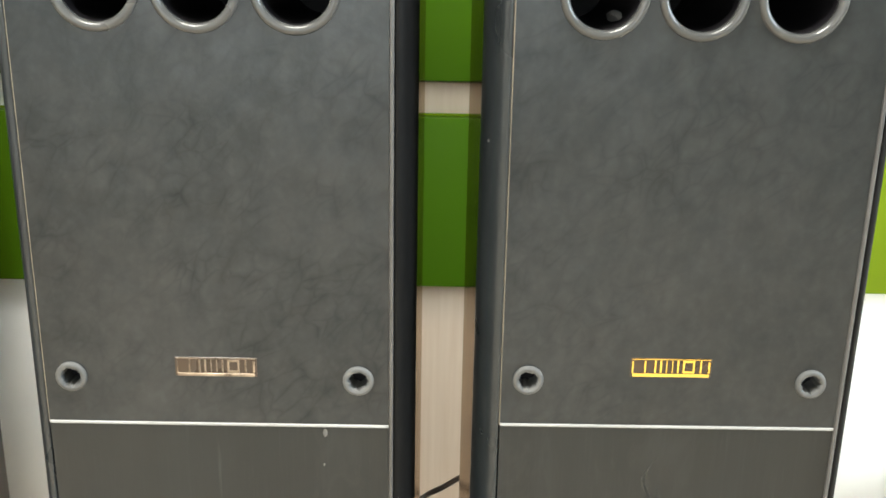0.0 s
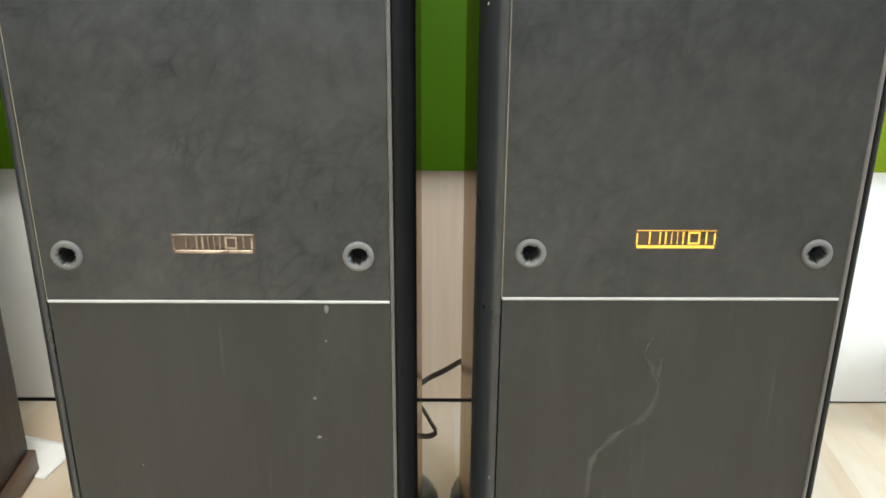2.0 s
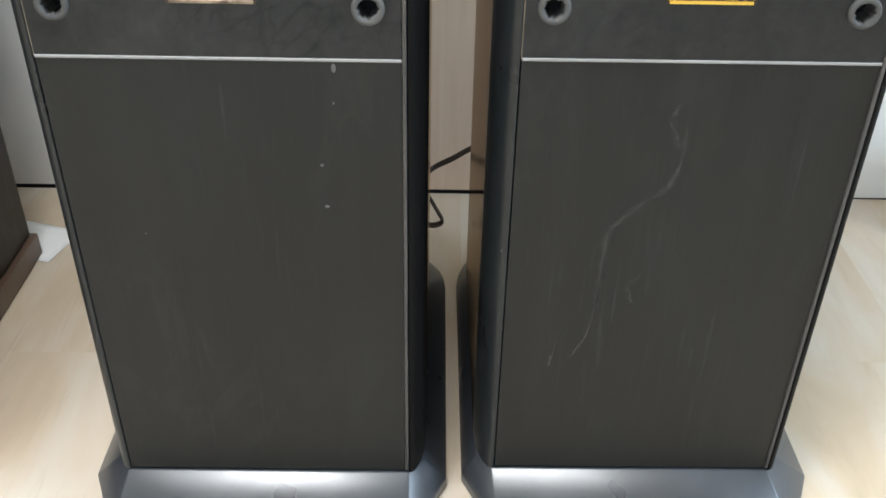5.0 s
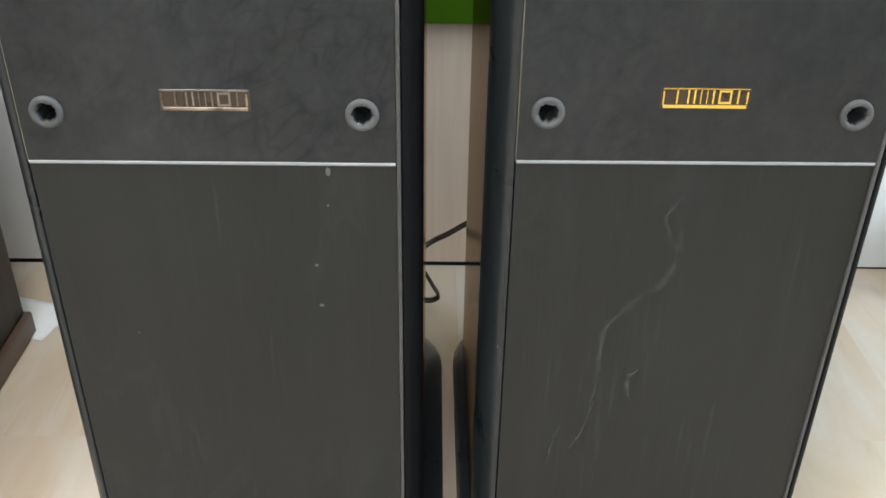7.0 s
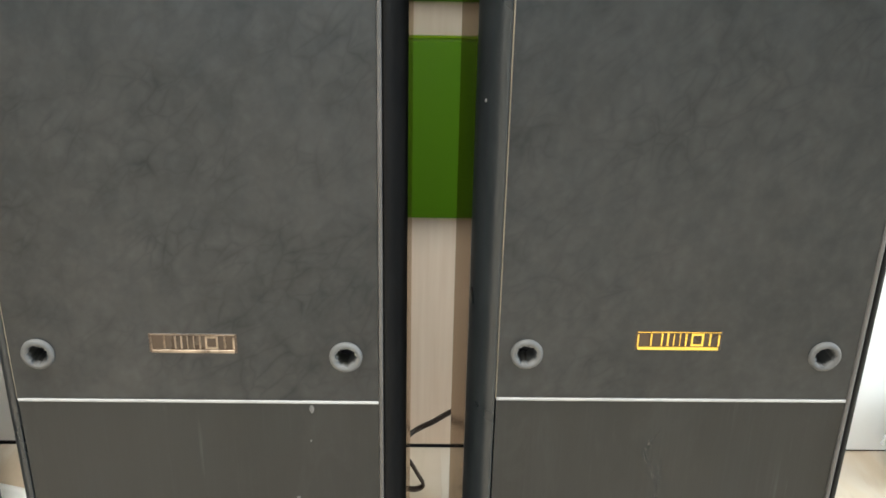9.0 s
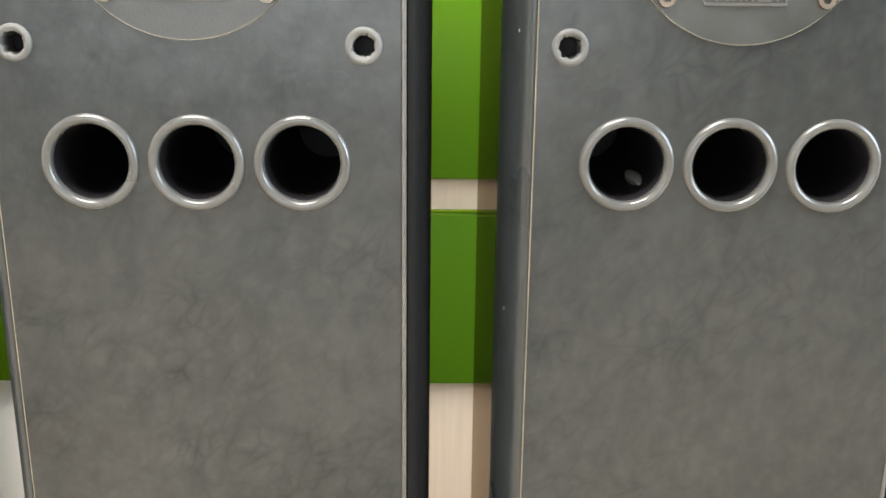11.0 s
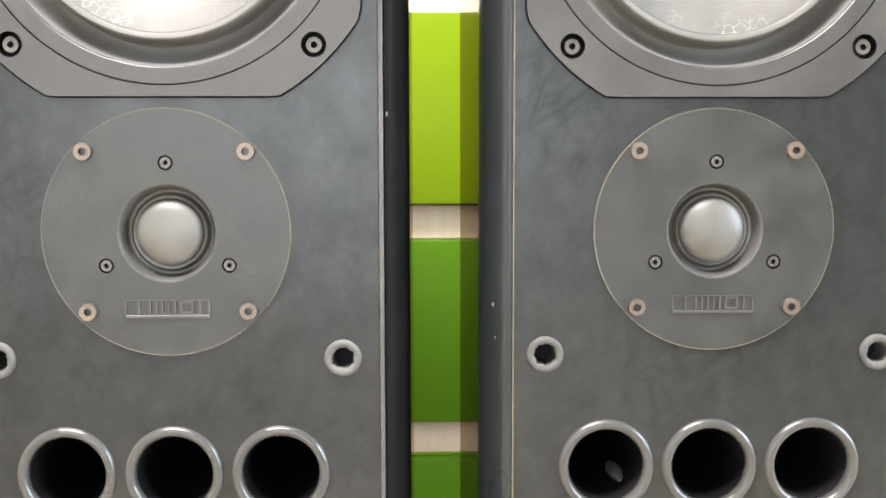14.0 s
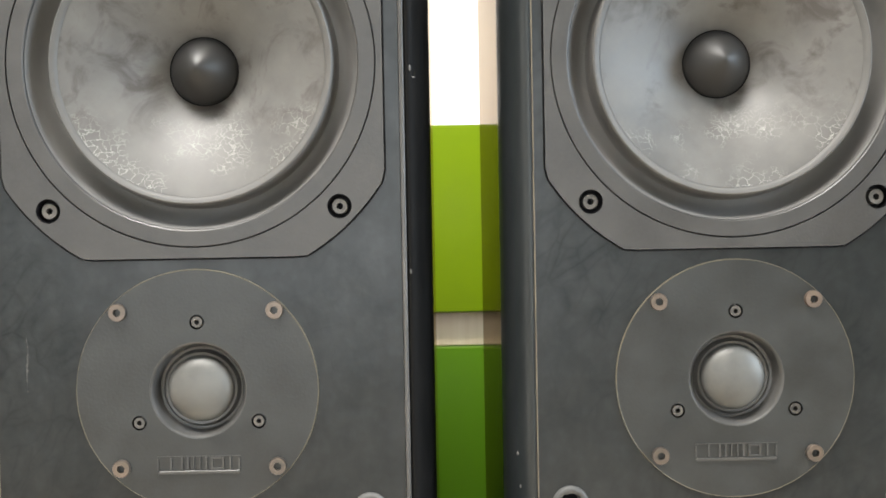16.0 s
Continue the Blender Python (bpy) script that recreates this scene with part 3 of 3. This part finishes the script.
def tweeter(sp):
    t = part("tweeter", slab(circle(OFF - 0.0004, TZ, 0.0545, 96), [circle(OFF, TZ, 0.0220, 64)] +
             [circle(OFF + x, TZ + z, 0.0033, 20) for x, z in ((-0.0270, -0.0144), (0.0270, -0.0144), (0.0, 0.0309))], -0.0009, 0.004),
             M_PLATE, sp, "round dark grey tweeter plate")
    part("edge_ring", lathe([(0.0544, 0.001), (0.0544, -0.0009), (0.0546, -0.0010), (0.0549, -0.0001), (0.0549, 0.001)], OFF - 0.0004, TZ, 96), M_RIM, t, "worn pale rim")
    part("horn", lathe([(0.0221, -0.0008), (0.0214, -0.0006), (0.0208, 0.0002), (0.0203, 0.0020), (0.0197, 0.0048), (0.0190, 0.0064), (0.0176, 0.0070), (0.0160, 0.0068)], OFF, TZ, 64), M_EMBOSS, t, "recessed ring round the dome")
    prof = [(0.0154, 0.0062)]
    for i in range(15):
        a = math.pi / 2 * i / 14
        prof.append((0.0151 * math.cos(a), 0.0048 - 0.0068 * math.sin(a)))
    part("dome_surround", lathe([(0.0178, 0.0068), (0.0172, 0.0058), (0.0164, 0.0048), (0.0152, 0.0050)], OFF, TZ, 64), M_EMBOSS, t, "grey ring round the dome")
    part("dome", lathe(prof, OFF, TZ, 64), M_DOME, t, "dusty pale grey dome")
    for x, z in ((-0.0353, -0.0353), (0.0353, -0.0353), (-0.0353, 0.0353), (0.0353, 0.0353)):
        part("screw", screw_head(0.0040, 0.0032, OFF + x, TZ + z + 0.0005, -0.0029, 0.0019), M_RUSTY, t, "rust-flecked socket screw")
    for x, z in ((-0.0270, -0.0144), (0.0270, -0.0144), (0.0, 0.0309)):
        s = part("small_screw", screw_head(0.0026, 0.003, OFF + x, TZ + z, -0.0010, 0.0012), M_SCREW, t, "small steel socket screw")
        part("screw_well", lathe([(0.0033, -0.0010), (0.0032, 0.003), (0.0, 0.003)], OFF + x, TZ + z, 20), M_BLACK, s)
    # Light on the mark's edges is put into its paler grey.
    mark(t, OFF - 0.0200, TZ - 0.0294, 0.0392, 0.0084, -0.0004, M_EMBOSS, M_PLATE, 0.0013, "raised mark, lighter than the plate for its light-catching edges")
    return t


def port(sp, cx, crumb):
    prof = [(0.0175, 0.0030), (0.0173, 0.0010)]
    for i in range(13):
        a = math.pi * i / 12
        prof.append((0.0198 - 0.0025 * math.cos(a), 0.0008 - 0.0030 * math.sin(a)))
    prof += [(0.0223, 0.0014)]
    p = part("port_ring", lathe(prof, cx, PZ, 64), M_RING, sp, "grey rounded port rim")
    part("port_tube", lathe([(0.0172, 0.0022), (0.0168, 0.0120), (0.0165, 0.110), (0.0, 0.110)], cx, PZ, 48), M_BLACK, p, "dark hollow tube")
    if crumb:
        bm = bmesh.new()
        bmesh.ops.create_icosphere(bm, subdivisions=3, radius=0.0042)
        for v in bm.verts:
            v.co *= 1 + 0.25 * noise.noise(v.co * 300)
            v.co = (v.co.x * 0.9 + cx + 0.0105, v.co.y * 3.0 + 0.030, v.co.z * 0.8 + PZ - 0.0122)
        part("wadding_tuft", bm, M_RUBBER, p, "pale tuft of wadding in the tube")


def socket(sp, cx, cz, y=0.0):
    prof = [(0.0049, 0.012), (0.0049, 0.0006), (0.0051, -0.0008)]
    for i in range(9):
        a = math.pi * i / 8
        prof.append((0.0067 - 0.0016 * math.cos(a), -0.0008 - 0.0014 * math.sin(a)))
    prof += [(0.0084, 0.0010)]
    bm = lathe(prof, cx, cz, 40)
    for v in bm.verts:
        d = Vector((v.co.x - cx, 0, v.co.z - cz))
        r = d.length
        if r < 0.0057:
            k = 1 - 0.02 + 0.20 * noise.noise(Vector((v.co.x * 620 + cz * 37, cx * 91, v.co.z * 620)))
            v.co.x, v.co.z = cx + d.x * k, cz + d.z * k
    g = part("grille_socket", bm, M_SOCKET, sp, "worn grey rubber grille socket")
    part("socket_hole", lathe([(0.0060, 0.0016), (0.0056, 0.011), (0.0, 0.011)], cx, cz, 32), M_BLACK, g)


def drip(sp, points, half, mat):
    """A thin dried film that ran down the front."""
    fine = []
    pts = [Vector((x, 0, z)) for x, z in points]
    for i in range(len(pts) - 1):
        p0, p1, p2, p3 = pts[max(i - 1, 0)], pts[i], pts[i + 1], pts[min(i + 2, len(pts) - 1)]
        for k in range(6):
            s = k / 6
            fine.append(0.5 * ((2 * p1) + (p2 - p0) * s + (2 * p0 - 5 * p1 + 4 * p2 - p3) * s * s + (3 * p1 - p0 - 3 * p2 + p3) * s ** 3))
    fine.append(pts[-1])
    bm = bmesh.new()
    face = 0.0004 if points[0][1] < 0.33 else 0.0
    for layer, wide in enumerate((1.0, 0.62, 0.30)):
        rows, y = [], face - 0.00004 * (layer + 1)
        for i, p in enumerate(fine):
            d = (fine[min(i + 1, len(fine) - 1)] - fine[max(i - 1, 0)]).normalized()
            side = Vector((-d.z, 0, d.x))
            end = min(1.0, i / 6, (len(fine) - 1 - i) / 6)
            w = wide * half * (0.05 + 0.95 * end) * min(1.6, max(0.25, 0.7 + 1.1 * noise.noise(p * 90)))
            rows.append([bm.verts.new(p + side * (w * k + 0.0012 * noise.noise(p * 160)) + Vector((0, y, 0))) for k in (-1, 1)])
        for a, b in zip(rows, rows[1:]):
            bm.faces.new((a[0], a[1], b[1], b[0]))
    part("dried_drip", bm, mat, sp, "faint pale dried water mark")


def inner_edge(s):
    """How far out the corner moulding starts; s is the side."""
    return 0.0946 if s > 0 else 0.0926


ROUND = 0.038          # how far back the corner mouldings are rounded


def case_plan(hw, depth):
    """The plan of the open-fronted case, with its half width: two sides and a back."""
    def side(s):
        e = inner_edge(s) - 0.0002
        return [(0.0880, depth - 0.016), (0.0880, 0.0185), (e, 0.0185), (e, ROUND + 0.0022), (hw, ROUND + 0.0022), (hw, depth - 0.002), (hw - 0.002, depth)]
    return side(1) + [(-x, y) for x, y in side(-1)[::-1]]


def nose_plan(hw, s):
    """The plan of a rounded moulding on a front corner; s is the side."""
    e = inner_edge(s)
    pts = [(e, ROUND + 0.002), (e, 0.0012), (e + 0.0004, 0.0002)]
    rx, ry = hw - e - 0.0008, ROUND
    for i in range(21):
        a = math.pi / 2 * (1 - i / 20)
        pts.append((hw - rx + rx * math.cos(a), ry - ry * math.sin(a)))
    pts.append((hw, ROUND + 0.002))
    return [(s * x, y) for x, y in pts]


def chip(sp, hw, side, x, z, rx, rz):
    """A small pale nick on the round of a corner moulding, x from the middle of the front."""
    r = hw - inner_edge(side) - 0.0008
    c = min(0.98, max(0.0, (x - hw + r) / r))
    y = ROUND - ROUND * math.sqrt(1 - c * c)
    bm = bmesh.new()
    bmesh.ops.create_icosphere(bm, subdivisions=2, radius=1)
    for v in bm.verts:
        k = 1 + 0.5 * noise.noise(v.co * 2.5 + Vector((x * 900, 0, z * 700)))
        v.co = (side * x + v.co.x * rx * k, y + v.co.y * 0.0005, z + v.co.z * rz * k)
    part("chip", bm, M_SPECK, sp, "small pale nick in the moulding")


def loudspeaker(m, label, gold, specks, crumb, drips, chips):
    sp = thing("loudspeaker", m, label, "loudspeaker", "pair of floor-standing loudspeakers")
    hw = 0.1056
    depth, base, top = 0.232, 0.034, 0.935
    part("case", prism(case_plan(hw, depth), base, top), M_BODY, sp, "black satin vinyl case")
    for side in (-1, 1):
        # Light from the left is put into the mouldings' colours, side by side.
        part("corner_moulding", prism(nose_plan(hw, side), base, top), M_NOSE_LIT if side < 0 else M_NOSE_SHADED, sp,
             "rounded corner moulding, grey for its lit side" if side < 0 else "rounded corner moulding, black for its shaded side")
    part("top_board", box(-0.0878, 0.0878, 0.0195, depth - 0.0165, top - 0.018, top - 0.001), M_BODY, sp)
    part("bottom_board", box(-0.0878, 0.0878, 0.0195, depth - 0.0165, base + 0.001, base + 0.018), M_BODY, sp)
    zs = 0.330
    w = 0.0920
    holes = [frame_outline(0.1014, 0.0864, 0.0882, OFF, WZ), circle(OFF - 0.0004, TZ, 0.0549, 96)]
    holes += [circle(OFF + x, PZ, 0.0190, 48) for x in (-0.0480, 0.0, 0.0480)]
    gr = [(OFF - 0.0767, 0.6126), (OFF + 0.0767, 0.6126), (OFF - 0.0767, 0.357), (OFF + 0.0767, 0.357)]
    holes += [circle(x, z, 0.0060, 24) for x, z in gr]
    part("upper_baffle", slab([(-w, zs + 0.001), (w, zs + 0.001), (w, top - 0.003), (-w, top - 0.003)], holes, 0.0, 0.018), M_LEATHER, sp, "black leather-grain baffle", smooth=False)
    part("lower_baffle", slab([(-w, base + 0.002), (w, base + 0.002), (w, zs - 0.001), (-w, zs - 0.001)], [], 0.0004, 0.018), M_ASH, sp, "black wood-grain lower front", smooth=False)
    part("divider_strip", box(-w, w, -0.0006, 0.004, zs - 0.0008, zs + 0.0008, 0.0003, 1), M_STRIP, sp, "thin pale strip across the front")
    part("edge_line", box(-w - 0.0005, -w - 0.0001, 0.0003, 0.004, zs, top - 0.004), M_WORN, sp, "worn pale edge of the baffle")
    part("edge_bead", box(w + 0.0002, w + 0.0024, -0.0008, 0.004, base + 0.002, top - 0.002, 0.0008, 3), M_BEAD, sp, "satin grey bead along the baffle")
    part("edge_line", slab(frame_outline(0.1018, 0.0868, 0.0886, OFF, WZ), [frame_outline(0.1014, 0.0864, 0.0882, OFF, WZ)], -0.0001, 0.002), M_BLACK, sp, "dark joint round the cut-out", smooth=False)
    woofer(sp)
    tweeter(sp)
    for i, x in enumerate((-0.0480, 0.0, 0.0480)):
        port(sp, OFF + x, crumb and i == 0)
    for x, z in gr:
        socket(sp, x, z)
    if gold:
        mark(sp, -0.0228, 0.3708, 0.0440, 0.0108, 0.0, M_GOLD, M_BADGE, 0.0008, "bright gold badge on brown ground")
    else:
        mark(sp, -0.0220, 0.3692, 0.0436, 0.0108, 0.0, M_GOLD_DIM, M_BADGE, 0.0008, "gold badge, partly rubbed off, darkened for the dim room it reflects")
    for x, z, rx, rz in specks:
        bm = bmesh.new()
        bmesh.ops.create_icosphere(bm, subdivisions=2, radius=1)
        for v in bm.verts:
            k = 1 + 0.4 * noise.noise(v.co * 2 + Vector((x * 900, 0, z * 700)))
            v.co = (x + v.co.x * rx * k, 0.0004 + v.co.y * 0.0003, z + v.co.z * rz * k)
        part("paint_speck", bm, M_SPECK, sp, "small dried paint speck")
    for side, x, z, rx, rz in chips:
        chip(sp, hw, side, x, z, rx, rz)
    for points, half, mat in drips:
        drip(sp, points, half, mat)
    # flared plinth: a skirt with cut front corners, rounded back corners and a small upright lip
    def ring(hx, front, back, cf, cb, z):
        right = [(hx - cf[0], front), (hx, front + cf[1])]
        right += [(hx - cb[0] + cb[0] * math.cos(math.pi / 12 * i), back - cb[1] + cb[1] * math.sin(math.pi / 12 * i)) for i in range(7)]
        return [(x, y, z) for x, y in right] + [(-x, y, z) for x, y in right[::-1]]
    bm = bmesh.new()
    slip = 0.0095 if gold else -0.0025
    rows = [ring(0.1220, -0.034, 0.298, (0.024, 0.052), (0.040, 0.053), 0.0),
            ring(0.1230, -0.034, 0.298, (0.024, 0.052), (0.040, 0.053), 0.0015),
            ring(0.1230, -0.034, 0.298, (0.024, 0.052), (0.040, 0.053), 0.0090),
            ring(0.1045, 0.000, 0.262, (0.010, 0.012), (0.014, 0.020), 0.0335)]
    vs = [[bm.verts.new((p[0] + (slip if p[2] < 0.03 else 0), p[1], p[2])) for p in r] for r in rows]
    for a, b in zip(vs, vs[1:]):
        for i in range(len(a)):
            j = (i + 1) % len(a)
            bm.faces.new((a[i], a[j], b[j], b[i]))
    bm.faces.new(vs[0])
    bm.faces.new(vs[-1])
    bmesh.ops.bevel(bm, geom=[e for e in bm.edges if e.verts[0].co.z > 0.005 or e.verts[1].co.z > 0.005], offset=0.0008, segments=1, affect="EDGES")
    part("plinth", bm, M_SKIRT, sp, "dark flared plinth with cut corners")
    return sp


DRIPS = [([(-0.0041, 0.3113), (-0.0102, 0.2974), (-0.0081, 0.2897), (-0.0015, 0.2739), (-0.0073, 0.2548), (-0.0215, 0.2435), (-0.0355, 0.2261),
            (-0.0368, 0.2082), (-0.0373, 0.1771), (-0.0416, 0.1509), (-0.0505, 0.1304)], 0.0032, M_DRIP),
         ([(-0.0019, 0.2949), (-0.0010, 0.2800), (-0.0019, 0.2685)], 0.0032, M_DRIP),
         ([(-0.0117, 0.1992), (-0.0192, 0.1868), (-0.0151, 0.1724)], 0.0040, M_DRIP),
         ([(-0.0551, 0.1575), (-0.0600, 0.1400), (-0.0633, 0.1234)], 0.0032, M_DRIP)]
SCRATCH = [([(-0.0779, 0.6965), (-0.0776, 0.6880), (-0.0777, 0.6780), (-0.0775, 0.6680)], 0.0007, M_SCUFF)]

loudspeaker(pose(-0.136, 0, 0), "tall black floor-standing loudspeaker with a worn, darkened badge", False,
            [(0.0486, 0.2695, 0.0011, 0.0010), (0.0502, 0.2436, 0.0013, 0.0010), (0.0574, 0.3255, 0.0012, 0.0026), (0.0565, 0.306, 0.0005, 0.0008), (-0.053, 0.224, 0.0005, 0.0006)], False, SCRATCH,
            [(1, 0.0972, 0.8125, 0.0006, 0.0014), (1, 0.0985, 0.8085, 0.0012, 0.0004), (1, 0.0960, 0.7210, 0.0004, 0.0010)])
loudspeaker(pose(0.1089, 0.0052, 0, 0, 0, 0.23), "tall black floor-standing loudspeaker with a bright gold badge", True,
            [(-0.0328, 0.3448, 0.0006, 0.0012), (0.0005, 0.4215, 0.0016, 0.0005), (-0.0014, 0.4165, 0.0006, 0.0022)], True, DRIPS,
            [(-1, 0.1008, 0.6345, 0.0007, 0.0012), (-1, 0.1000, 0.6195, 0.0005, 0.0009), (-1, 0.1025, 0.4850, 0.0006, 0.0010), (-1, 0.0962, 0.2120, 0.0006, 0.0012)])


# ---- the dark cabinet beside them ----
def side_cabinet():
    c = thing("side_cabinet", pose(-0.54, 0.14, 0), "dark brown veneered cabinet on a red-brown plinth", "cabinet")
    part("body", box(-0.134, 0.1335, -0.168, 0.1605, 0.0237, 0.80, 0.002, 3), M_BROWN, c, "dark brown veneer body")
    part("plinth", box(-0.1385, 0.1385, -0.172, 0.1655, 0.0, 0.0235, 0.002, 2), M_PLINTH, c, "red-brown wooden plinth")
    return c


side_cabinet()


# ---- small things ----
def paper_card():
    bm = bmesh.new()
    nx, ny = 10, 8
    grid = [[bm.verts.new((-0.085 * (1 - i / nx), 0.057 * j / ny, 0.0008 + 0.0012 * noise.noise(Vector((i * 0.4, j * 0.5, 0))) ** 2)) for i in range(nx + 1)] for j in range(ny + 1)]
    for j in range(ny):
        for i in range(nx):
            bm.faces.new((grid[j][i], grid[j][i + 1], grid[j + 1][i + 1], grid[j + 1][i]))
    ob = link_mesh("paper_card", bm, M_PAPER)
    ob.matrix_world = pose(-0.391, 0.288, 0.0006, 0, 0, -16)
    mod = ob.modifiers.new("thickness", "SOLIDIFY")
    mod.thickness = 0.0006
    return tagged(ob, "small white paper card lying on the floor by the cabinet", "paper")


paper_card()


def twin(points, name, label):
    """A flat two-core cable."""
    bm = tube(points, 0.0014)
    tube([(x + 0.0004, y - 0.0012, z - 0.0024) for x, y, z in points], 0.0014, bm=bm)
    tagged(link_mesh(name, bm, M_CABLE), label, "cable")


def cable():
    twin([(-0.085, 0.238, 0.070), (-0.060, 0.300, 0.073), (-0.031, 0.345, 0.0765), (-0.010, 0.351, 0.0860), (0.012, 0.357, 0.0960), (0.040, 0.352, 0.107), (0.065, 0.312, 0.110), (0.085, 0.238, 0.106)],
         "loudspeaker_cable", "thin brown-black cable strung between the loudspeakers' backs")
    twin([(-0.080, 0.238, 0.085), (-0.055, 0.300, 0.078), (-0.038, 0.325, 0.066), (-0.0225, 0.326, 0.040), (-0.0190, 0.326, 0.031), (-0.026, 0.325, 0.027), (-0.040, 0.322, 0.029), (-0.062, 0.300, 0.034), (-0.085, 0.238, 0.045)],
         "cable_loop", "thin brown-black cable looped behind a loudspeaker")


cable()


def plastic_bag():
    bm = bmesh.new()
    bmesh.ops.create_icosphere(bm, subdivisions=4, radius=1)
    for v in bm.verts:
        q = v.co.copy()
        k = 1 + 0.35 * noise.noise(q * 2.3) + 0.16 * noise.noise(q * 6.0)
        v.co = (0.05 * q.x * k, 0.045 * q.y * k, max(0.0, 0.045 + 0.05 * q.z * k))
    ob = link_mesh("plastic_bag", bm, M_BAG)
    ob.matrix_world = pose(0.514, 0.380, -0.001)
    return tagged(ob, "crumpled thin white plastic bag on the floor", "bag")


plastic_bag()


# ---- floor boards ----
def boards():
    wd, ln = 0.19, 1.2
    cache = {}
    i = 0
    x = -1.33
    while x < 1.3:
        y = -1.9 + 0.43 * (i % 3)
        while y < Y1 - 0.02:
            y1 = min(y + ln, Y1)
            key = round(y1 - y, 3)
            if key not in cache:
                bm = box(0.00005, wd - 0.00005, 0.00005, key - 0.00005, -0.0022, 0.0)
                me = bpy.data.meshes.new("floor_board")
                bm.to_mesh(me)
                bm.free()
                me.materials.append(M_FLOOR)
                cache[key] = me
            ob = new("floor_board", cache[key])
            ob.matrix_world = pose(x, y, 0)
            ob.parent = floor
            y = y1
        x += wd
        i += 1


boards()
